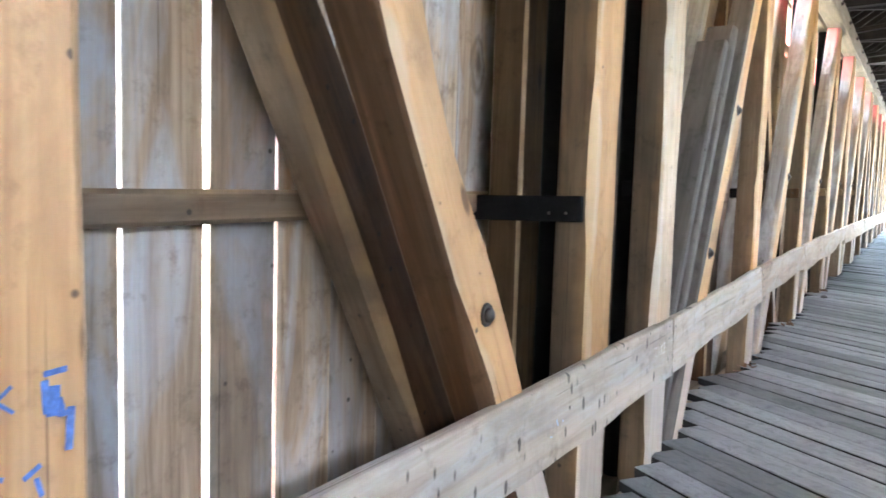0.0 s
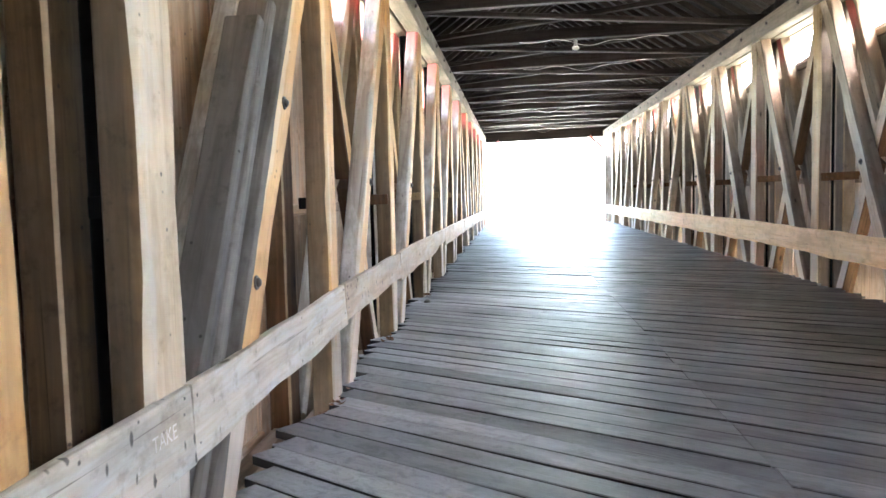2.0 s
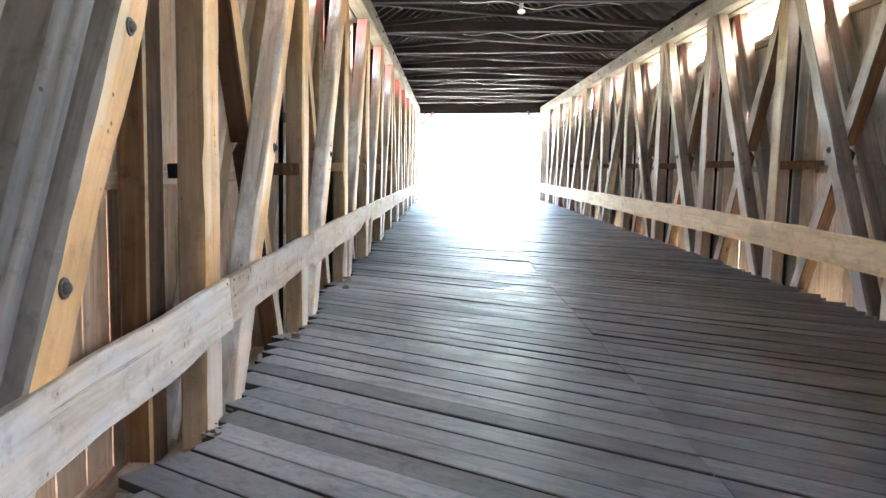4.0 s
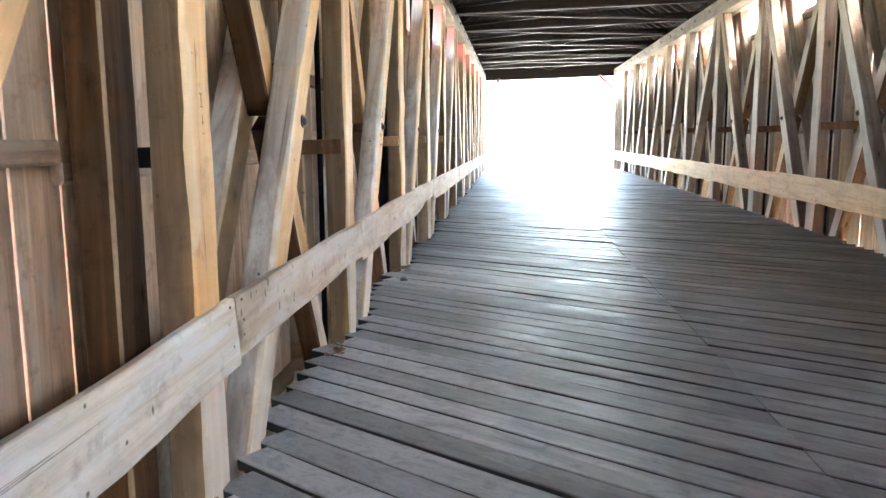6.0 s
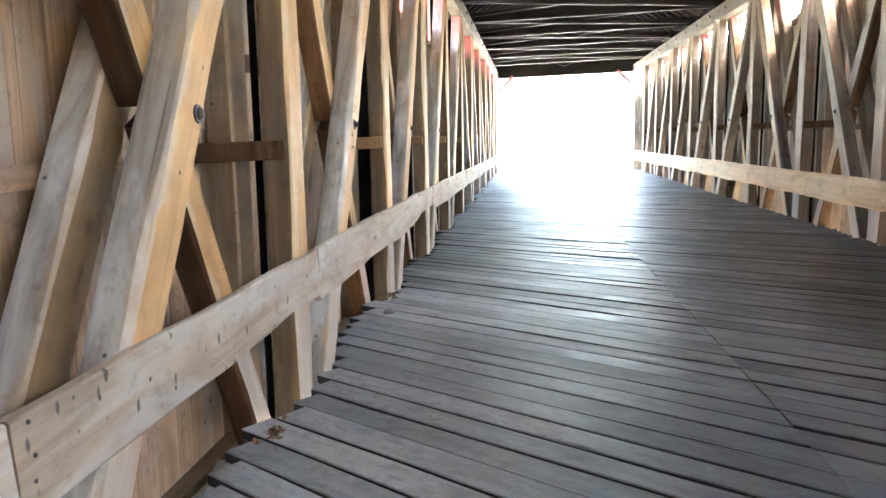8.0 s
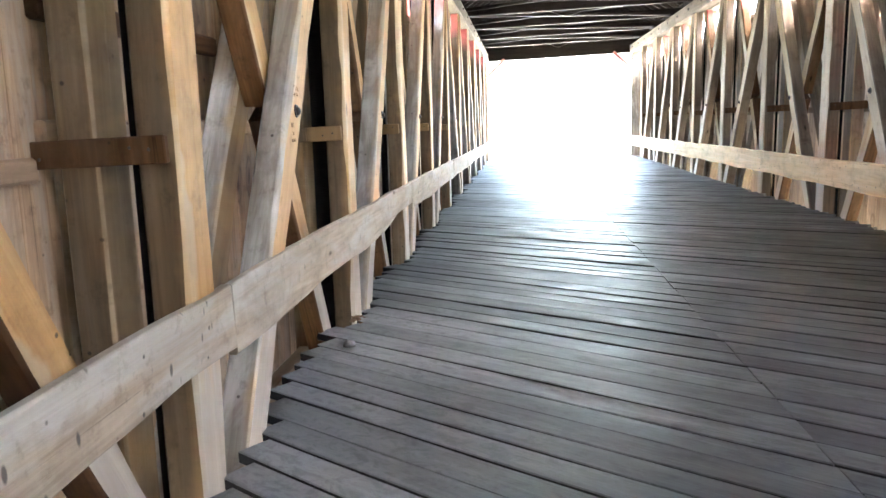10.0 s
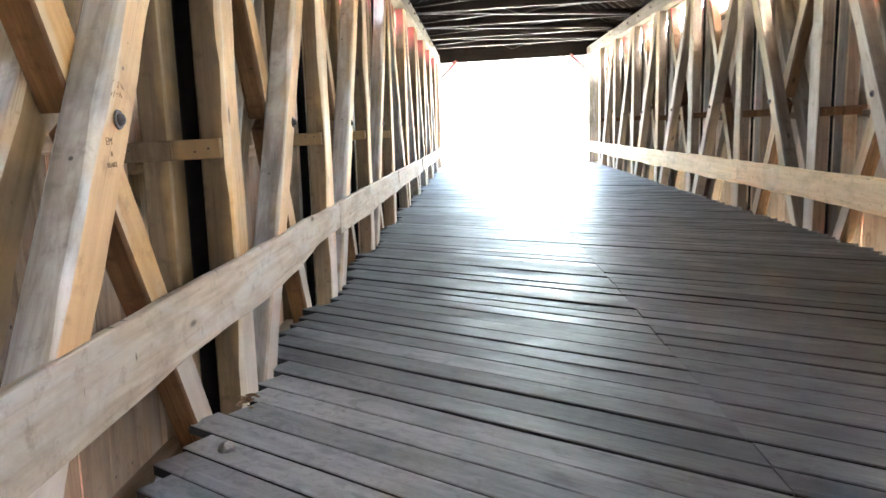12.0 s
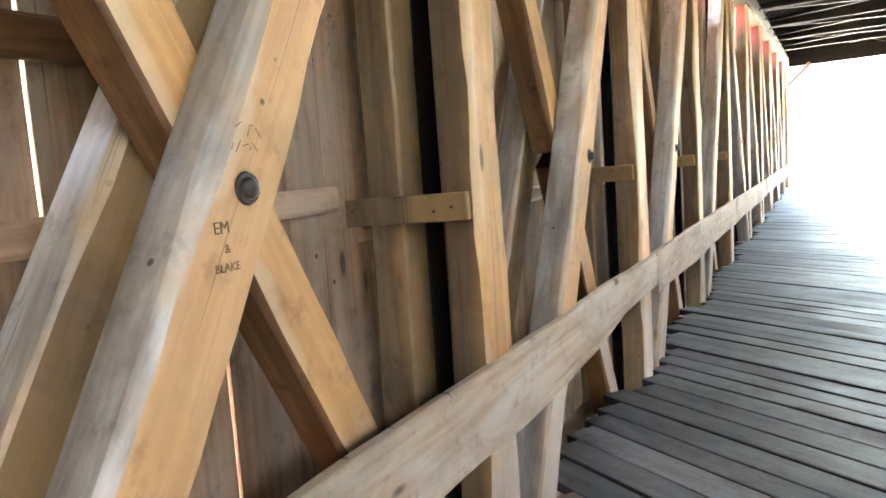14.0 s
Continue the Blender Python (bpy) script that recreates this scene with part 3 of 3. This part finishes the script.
def siding(name, x, out, label, gaps):
    """Upright boards outside the truss on nailers. gaps: place and width of the open joints, and whether a red batten covers them outside."""
    t = thing(name, label, "wall", "", "structure")
    r = random.Random(3 + out)
    stops = [(Y_BACK, 0.0, False)] + sorted(gaps) + [(Y_EXIT, 0.0, False)]
    for (ya, wa, _), (yb, wb, batten) in zip(stops, stops[1:]):
        lo, hi = ya + wa / 2, yb - wb / 2
        n = max(1, round((hi - lo) / 0.262))
        cuts = [lo + (hi - lo) * (k + (r.uniform(-0.12, 0.12) if 0 < k < n else 0)) / n for k in range(n + 1)]
        for k in range(n):
            gap = r.choice((0.0005, 0.0005, 0.001, 0.0015, 0.0025)) if k < n - 1 else 0.0
            w, yc = cuts[k + 1] - cuts[k] - gap, (cuts[k] + cuts[k + 1] - gap) / 2
            z1 = Z_OPEN + (0.02 if out > 0 else 0.0) + r.uniform(-0.03, 0.03)
            bm = sawn(z1 + 0.58, w, 0.022, 0.0015, 0.0012, 1.2, r.random() * 40, front=1 if out > 0 else -1)
            for f in bm.faces:
                if abs(f.normal.y) > 0.9:
                    f.material_index = 1
            part("board", bm, [(SIDING if yc < 4.6 else RUSSET) if out < 0 else LIT_SIDING, RED], t, "", along((x + out * 0.011 - LEAN * 0.58, yc, -0.58), (x + out * 0.011 + LEAN * z1, yc, z1)))
        if batten:
            bx = x + out * 0.062
            timber("cover_strip", (bx - LEAN * 0.6, yb + 0.004, -0.6), (bx + LEAN * 2.9, yb + 0.004, 2.9), 0.055, 0.016, RED, t, "red painted cover strip", step=1.5, chamfer=0.003)
    for z in (-0.24, 1.275, 2.98):
        xz = x - out * 0.026 + LEAN * z
        for ys in (SPAN_A, SPAN_B[out]):
            for yy in sorted(ys):
                y2 = min(yy + 2.49, Y_EXIT)
                if z < 0 and (out > 0 or yy > 6):
                    continue
                zn = z + ({9.28: 0.13, 4.21: 0.075}.get(yy, 0.0) if z > 1 and out < 0 else 0.0)
                timber("nailer", (xz, yy, zn), (xz, y2, zn), 0.05, 0.09, RUSSET if out < 0 and yy > 4 else TAN, t, side=(0, 0, 1), step=1.0)
    if out < 0:
        xz = x + 0.026 + LEAN * 1.85
        timber("nailer", (xz, 9.3, 1.85), (xz, 10.9, 1.85), 0.05, 0.1, BROWN, t, side=(0, 0, 1), step=1.0)
    return t


X_WALL_L, X_WALL_R = LEFT - 0.53, RIGHT + 0.53
siding("wall_left", X_WALL_L, -1, "upright board siding, brown inside, with open joints", [(1.67, 0.013, False), (1.925, 0.024, False), (2.18, 0.013, True), (2.43, 0.004, False), (2.68, 0.004, False), (3.17, 0.004, False), (6.19, 0.015, True), (6.48, 0.014, True), (6.77, 0.014, True), (8.15, 0.006, True), (10.65, 0.012, False), (11.19, 0.013, True), (12.9, 0.004, False)])
siding("wall_right", X_WALL_R, 1, "upright board siding, brown inside, with open joints", [(10.4, 0.012, True), (11.9, 0.008, False), (14.13, 0.020, True), (15.8, 0.006, False), (16.75, 0.014, True), (18.9, 0.008, True)])

# ---- roof ----
X_MID = (LEFT + RIGHT) / 2 + 0.1
Z_TIE = Z_CHORD + CHORD_H
HALF = (RIGHT - LEFT) / 2 + 1.35
RISE = 2.5


def roof():
    deck = bmesh.new()
    for s in (-1, 1):
        half = HALF if s < 0 else HALF - 0.39         # the roof reaches less far out on the sunny side
        a = Vector((X_MID + s * half, 0, Z_TIE + 0.12 + (HALF - half) * (RISE + 0.1) / HALF))
        b = Vector((X_MID, 0, Z_TIE + 0.22 + RISE))
        vs = []
        for up in (0.13, 0.17):
            vs.append([deck.verts.new((p.x, y, p.z + up)) for p in (a, b) for y in (Y_BACK - 0.5, Y_EXIT + 0.5)])
        for q in vs:
            deck.faces.new((q[0], q[1], q[3], q[2]))
        deck.faces.new((vs[0][0], vs[0][1], vs[1][1], vs[1][0]))
        deck.faces.new((vs[0][0], vs[0][2], vs[1][2], vs[1][0]))
        deck.faces.new((vs[0][1], vs[0][3], vs[1][3], vs[1][1]))
    bmesh.ops.recalc_face_normals(deck, faces=deck.faces)
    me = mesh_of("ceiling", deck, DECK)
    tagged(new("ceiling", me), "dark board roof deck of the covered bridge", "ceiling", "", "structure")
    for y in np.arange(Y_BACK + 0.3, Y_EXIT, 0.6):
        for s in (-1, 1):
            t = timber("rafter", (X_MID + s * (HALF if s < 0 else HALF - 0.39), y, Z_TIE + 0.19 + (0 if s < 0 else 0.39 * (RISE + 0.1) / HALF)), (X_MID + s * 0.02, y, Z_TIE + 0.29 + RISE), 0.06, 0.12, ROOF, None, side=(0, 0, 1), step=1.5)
            tagged(t, "dark sawn roof rafter under the deck", "rafter", "rafters")
    for ys in (SPAN_A, SPAN_B[-1]):
        for y in ys:
            yc = y + 0.1
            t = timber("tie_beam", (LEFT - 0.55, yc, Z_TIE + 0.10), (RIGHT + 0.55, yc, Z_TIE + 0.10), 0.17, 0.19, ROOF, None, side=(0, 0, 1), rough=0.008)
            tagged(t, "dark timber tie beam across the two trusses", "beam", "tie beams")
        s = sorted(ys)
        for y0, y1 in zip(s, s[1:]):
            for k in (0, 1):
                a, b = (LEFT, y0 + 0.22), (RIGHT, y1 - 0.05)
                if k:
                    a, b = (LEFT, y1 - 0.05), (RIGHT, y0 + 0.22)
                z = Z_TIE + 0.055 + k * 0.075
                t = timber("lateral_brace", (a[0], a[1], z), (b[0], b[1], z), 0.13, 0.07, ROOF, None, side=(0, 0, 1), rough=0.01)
                tagged(t, "dark timber lateral brace crossing between tie beams", "brace", "lateral braces")


roof()

# red left eave; soffits and pale right eave added to shape light; dark boards above
for side, face, out, deep in (("left", LEFT, -1, 0.66), ("right", RIGHT, 1, 0.27)):
    y, long = (Y_EXIT + Y_BACK) / 2, Y_EXIT - Y_BACK
    x = face + LEAN * Z_CHORD
    tagged(part("soffit_" + side, board(deep, long, 0.02, 0.003), UMBER if out < 0 else PALE_BOUNCE, None, "", Matrix.Translation((x + out * (0.62 + deep / 2), y, Z_TIE + 0.02))), ("bare wooden" if out < 0 else "pale painted") + " soffit boards added under the eave", "soffit", "", "structure")
    tagged(part("eave_board_" + side, board(0.025, long, 0.36 if out < 0 else 0.34, 0.003), RED if out < 0 else PALE_BOUNCE, None, "", Matrix.Translation((x + out * (0.635 + deep), y, Z_TIE + (0.17 if out > 0 else 0.10)))), ("red" if out < 0 else "pale") + " painted board along the roof eave", "trim", "", "structure")
    # unseen board added to keep eave light out of the roof
    tagged(part("frieze_" + side, board(0.025, long, 0.5, 0.003), DECK, None, "", Matrix.Translation((x + out * 0.625, y, Z_TIE + 0.285))), "dark board added to block light between chord and roof", "trim", "", "structure")

# ---- portal ----
for nm, y in (("portal_ahead", Y_EXIT), ("portal_behind", Y_BACK)):
    p = thing(nm, "board portal gable with short knee braces in its corners", "portal", "", "structure")
    s = 1 if y > 0 else -1
    timber("lintel", (LEFT - 0.6, y + s * 0.1, Z_TIE), (RIGHT + 0.6, y + s * 0.1, Z_TIE), 0.2, 0.5, ROOF, p, side=(0, 0, 1))
    bm = bmesh.new()
    lo, hi = Z_TIE + 0.25, Z_TIE + 0.25 + RISE
    tri = [(X_MID - HALF, lo), (X_MID + HALF, lo), (X_MID, hi + 0.2)]
    f = [bm.verts.new((a, y + s * 0.22, b)) for a, b in tri], [bm.verts.new((a, y + s * 0.26, b)) for a, b in tri]
    bm.faces.new(f[0])
    bm.faces.new(f[1][::-1])
    for i in range(3):
        bm.faces.new((f[0][i], f[0][(i + 1) % 3], f[1][(i + 1) % 3], f[1][i]))
    part("gable", bm, ROOF, p)
    for face, out in ((LEFT, -1), (RIGHT, 1)):
        timber("end_post", (face + out * 0.22, y + s * 0.02, -0.4), (face + out * 0.22 + LEAN * Z_CHORD, y + s * 0.02, Z_CHORD), 0.2, 0.44, [GREY, CHORD], p, front=-out)
        timber("knee_brace", (face + 0.09, y - s * 0.05, Z_CHORD - 0.52), (face + 0.09 - out * 0.62, y - s * 0.05, Z_CHORD + 0.06), 0.12, 0.1, GREY, p, side=(0, 1, 0))

# ---- ground ----
bm = bmesh.new()
bmesh.ops.create_grid(bm, x_segments=40, y_segments=40, size=900)
for v in bm.verts:
    v.co.z = -4.0 + 0.8 * noise.noise(v.co * 0.01)
tagged(part("ground", bm, EARTH), "grassy low ground under and around the bridge", "ground", "", "structure")
for nm, y0, y1 in (("road", Y_EXIT - 0.1, 160.0), ("road_behind", -160.0, Y_BACK + 0.1)):
    bm = bmesh.new()
    q = [bm.verts.new(v) for y in (y0, y1) for v in ((X_MID - 9, y, -5), (X_MID - 4, y, -0.06), (X_MID + 4, y, -0.06), (X_MID + 9, y, -5))]
    for i in range(3):
        bm.faces.new((q[i], q[i + 1], q[i + 5], q[i + 4]))
    bm.faces.new(q[:4][::-1])
    bm.faces.new(q[4:])
    bmesh.ops.recalc_face_normals(bm, faces=bm.faces)
    tagged(part(nm, bm, GRAVEL), "pale gravel approach road on its embankment", "road", "", "structure")

# ---- cable and lamps under the roof ----


def slung_wire(y, x0, x1, sag, tilt):
    """A wire across the bridge, slack between staples on the tie beams."""
    cu = bpy.data.curves.new("wire", "CURVE")
    cu.dimensions, cu.bevel_depth, cu.bevel_resolution = "3D", 0.005, 1
    sp = cu.splines.new("POLY")
    n = 40
    sp.points.add(n)
    for i, p in enumerate(sp.points):
        u = i / n
        dip = sag * math.exp(-((u - 0.5) / 0.13) ** 2) + 0.02 * math.sin(u * 19)
        p.co = (x0 + (x1 - x0) * u, y + tilt * (u - 0.5), Z_TIE - 0.02 - dip, 1)
    cu.materials.append(CABLE)
    tagged(new("wire", cu), "pale slack electric wire slung under the tie beams", "wire", "wires")


for y, x0, x1, sag, tilt in ((14.45, 0.3, 2.7, 0.09, 0.3), (16.95, 0.4, 2.9, 0.10, -0.2), (24.4, 0.1, 2.4, 0.12, 0.2), (31.9, 0.5, 2.3, 0.10, 0.1)):
    slung_wire(y, x0, x1, sag, tilt)
lamp = thing("ceiling_lamp", "small unlit white glass lamp hanging under a tie beam", "lamp")
lamp.location = (1.2, 14.45, Z_TIE - 0.1)
part("socket", rod(0.03, 0.1), CABLE, lamp, "", Matrix.Translation((0, 0, 0.03)))
g = bmesh.new()
bmesh.ops.create_uvsphere(g, u_segments=14, v_segments=8, radius=0.06)
for v in g.verts:
    v.co.z *= 0.6
for f in g.faces:
    f.smooth = True
part("globe", g, GLASS, lamp, "white glass globe", Matrix.Translation((0, 0, -0.04)))

# ---- blue paint marks on the post at the pier ----
marks = thing("paint_mark", "blue spray paint strokes on the honey-coloured post", "graffiti")
for y, z, w, h, a in ((1.187, 1.055, 0.036, 0.009, 4), (1.172, 1.02, 0.012, 0.05, 3), (1.183, 1.012, 0.02, 0.045, -4), (1.196, 1.0, 0.008, 0.03, 10), (1.208, 0.965, 0.013, 0.065, -5), (1.20, 0.99, 0.022, 0.008, 0), (1.112, 1.037, 0.03, 0.006, 38), (1.114, 1.018, 0.03, 0.006, -40), (1.15, 0.915, 0.03, 0.008, 30), (1.10, 0.92, 0.02, 0.008, -20), (1.16, 0.89, 0.008, 0.03, 15)):
    part("stroke", board(0.002, w, h, 0.0006), BLUE, marks, "", pose(LEFT + LEAN * z + 0.006, y, z, a))
for y, z, w, h, a in ((2.99, 0.50, 0.008, 0.06, 20), (3.03, 0.49, 0.008, 0.05, -15), (3.02, 0.47, 0.04, 0.007, 10), (2.94, 0.475, 0.03, 0.006, -30)):
    part("stroke", board(0.002, w, h, 0.0006), PALE_BLUE, marks, "", pose(LEFT + 0.0475, y, z, a))

# ---- carved and painted words, scratches ----


def words(text, y, z, size, mat, parent, x):
    cu = bpy.data.curves.new("letters", "FONT")
    cu.body, cu.size, cu.extrude, cu.align_x = text, size, 0.0006, "CENTER"
    cu.materials.append(mat)
    ob = new("letters", cu)
    ob.parent = parent
    ob.matrix_basis = Matrix(((0, 0, 1, x), (1, 0, 0, y), (0, 1, 0, z), (0, 0, 0, 1)))
    return ob


def scratch(y, z, w, h, a, parent, mat, x):
    part("scratch", board(0.0016, w, h, 0.0005), mat, parent, "", pose(x, y, z, a))


carving = thing("carving", "letters and scratches cut into the faces of the braces", "carving")
bx = LEFT + LEAN * 1.4 + 0.003
words("EM", 10.655, 1.385, 0.036, SCRATCH, carving, bx)
words("&", 10.665, 1.345, 0.026, SCRATCH, carving, bx)
words("BLAKE", 10.66, 1.308, 0.025, SCRATCH, carving, bx)
rs = random.Random(5)
for k in range(9):
    scratch(10.755 + rs.uniform(-0.045, 0.045), 1.575 + rs.uniform(-0.03, 0.03), rs.uniform(0.01, 0.03), 0.0022, rs.uniform(-70, 70), carving, SCRATCH, bx + 0.003)
for z0, w, h in ((1.52, 0.003, 0.05), (1.497, 0.03, 0.003), (1.545, 0.03, 0.003), (1.45, 0.003, 0.035), (1.44, 0.025, 0.003), (1.40, 0.02, 0.003)):
    scratch(6.83, z0, w, h, 0, carving, SCRATCH, LEFT + LEAN * 1.5 + 0.003)
chalk = thing("chalk_mark", "pale scratched letters on the guard rail plank", "graffiti")
words("TAKE", 4.22, 0.53, 0.075, CHALK, chalk, LEFT + 0.047)
for k in range(7):
    scratch(3.75 + k * 0.055 + rs.uniform(-0.01, 0.01), 0.52 + rs.uniform(-0.03, 0.03), 0.003, rs.uniform(0.02, 0.06), rs.uniform(-25, 25), chalk, CHALK, LEFT + 0.046)

# ---- steel plates on the bottom chord ----
for ys in (SPAN_A, SPAN_B[-1]):
    for y in ys:
        pl = thing("steel_plate", "dull steel strap with bolt holes on the bottom chord", "steel plate", "straps on the chord")
        pl.matrix_basis = pose(LEFT - 0.16, y - 0.72, Z_LOW + 0.03, 0, 8, 14)
        part("strap", board(0.11, 0.46, 0.012, 0.002), STEEL, pl)
        for dy in (-0.14, 0.02):
            part("bolt", BOLT, None, pl, "", Matrix.Translation((0, dy, 0.006)) @ Matrix.Rotation(radians(-90), 4, "Y") @ Matrix.Scale(0.6, 4))

# ---- floor ----
SKEW, SEAM = -0.72, 1.24
PHI = math.atan(SKEW)
PLANK_W = 0.19


def floor():
    """Planks laid aslant across the deck in two lengths that meet in a seam; square-cut ragged ends along the trusses."""
    t = thing("floor", "worn grey plank deck laid aslant across the bridge", "floor", "", "structure")
    for x in (LEFT + 0.3, 0.0, 1.25, 2.6, RIGHT - 0.3):
        timber("stringer", (x, Y_BACK, -0.221), (x, Y_EXIT, -0.221), 0.15, 0.26, BROWN, t, side=(0, 0, 1), step=6)
    # unseen dark sheet added so that the plank gaps look shaded
    part("underlay", board(RIGHT - LEFT - 0.3, Y_EXIT - Y_BACK, 0.02), DECK, t, "dark sheet added to blacken the gaps between planks", Matrix.Translation(((LEFT + RIGHT) / 2 + 0.05, (Y_EXIT + Y_BACK) / 2, -0.078)))
    r = random.Random(11)
    far = bmesh.new()
    c = math.cos(PHI)
    y = Y_BACK - 3.5
    posts = SPAN_A + SPAN_B[-1]
    while y < Y_EXIT + 3.5:
        w = PLANK_W * r.uniform(0.9, 1.08)
        for half in (0, 1):
            if half == 0:
                yl = y - SKEW * 1.14
                hug = any(p - 0.3 < yl < p + 0.75 for p in posts)
                lo = LEFT + r.uniform(0.005, 0.03) if hug else LEFT - r.uniform(0.05, 0.16)
                joint = SEAM + r.uniform(-0.006, 0.006)
                hi = joint - 0.0015
            else:
                lo, hi = joint + 0.0015, RIGHT + r.uniform(-0.06, 0.02)
            y0, y1 = y + SKEW * lo, y + SKEW * hi
            if max(y0, y1) > Y_EXIT + 0.4 or min(y0, y1) < Y_BACK - 0.4:
                continue
            length = (hi - lo) / c
            wide = w - r.uniform(0.009, 0.02)
            bm = sawn(length, wide, 0.055, 0.005, 0.005, 0.4, r.random() * 60)
            m = along((0, 0, 0), (1, 0, 0), (0, 0, 1))
            bmesh.ops.transform(bm, matrix=m, verts=bm.verts)
            # side faces take the near-black that paints the gap shade
            for f in bm.faces:
                if abs(f.normal.y) > 0.85:
                    f.material_index = 1
            for v in bm.verts:                       # the seam is cut along the bridge
                if (half == 0 and v.co.x > length - 0.01) or (half == 1 and v.co.x < 0.01):
                    v.co.x += v.co.y * SKEW
            place = Matrix.Translation((lo, y0, r.uniform(-0.005, 0.003) - 0.028)) @ Matrix.Rotation(PHI, 4, "Z") @ Matrix.Rotation(r.uniform(-0.02, 0.02), 4, "X")
            if 1.8 < y < 27 and (half == 0 or y > 4):
                part("plank", bm, [FLOOR, GAP_DARK], t, "", place)
            else:
                bmesh.ops.transform(bm, matrix=place, verts=bm.verts)
                me = bpy.data.meshes.new("tmp")
                bm.to_mesh(me)
                bm.free()
                far.from_mesh(me)
                bpy.data.meshes.remove(me)
        y += w / c
    part("far_planks", far, [FLOOR, GAP_DARK], t)["kind"] = "stuff"


floor()

# a domed bolt head in a plank end
bm = bmesh.new()
bmesh.ops.create_uvsphere(bm, u_segments=16, v_segments=8, radius=0.042)
for v in bm.verts:
    v.co.z *= 0.85
    v.co += v.normal * 0.004 * noise.noise(v.co * 60)
tagged(part("spike_head", bm, SPIKE, None, "", Matrix.Translation((-1.045, 11.30, 0.0))), "dark rounded spike head standing out of the plank floor", "spike")


# ---- dry leaves swept against the posts ----
LEAF = plain("dry_leaf", (0.15, 0.085, 0.045), 0.8, 0.0, 0.5, 30.0)


def leaf_litter(y, x, n, spread_y):
    """Curled dry leaves lying on the plank ends."""
    r = random.Random(int(y * 100))
    bm = bmesh.new()
    for _ in range(n):
        m = pose(x + r.uniform(-0.05, 0.09) * r.random(), y + r.gauss(0, spread_y), 0.016 + r.uniform(0, 0.012), r.uniform(-25, 25), r.uniform(-25, 25), r.uniform(0, 360))
        size, curl = r.uniform(0.018, 0.034), r.uniform(0.2, 0.6)
        mid = [bm.verts.new(m @ Vector((k * size, 0, curl * size * (k * k)))) for k in (-1.0, -0.4, 0.3, 1.0)]
        sides = [[bm.verts.new(m @ Vector((k * size, q * 0.5 * size, size * 0.28))) for k in (-0.4, 0.3)] for q in (-1, 1)]
        for e in sides:
            bm.faces.new((mid[0], mid[1], e[0]))
            bm.faces.new((mid[1], mid[2], e[1], e[0]))
            bm.faces.new((mid[2], mid[3], e[1]))
    tagged(part("leaf_litter", bm, LEAF), "small drift of dry brown leaves on the plank ends", "leaves", "", "stuff")


leaf_litter(8.75, LEFT + 0.03, 14, 0.10)
leaf_litter(11.86, LEFT + 0.02, 26, 0.06)
leaf_litter(6.55, LEFT + 0.02, 12, 0.15)
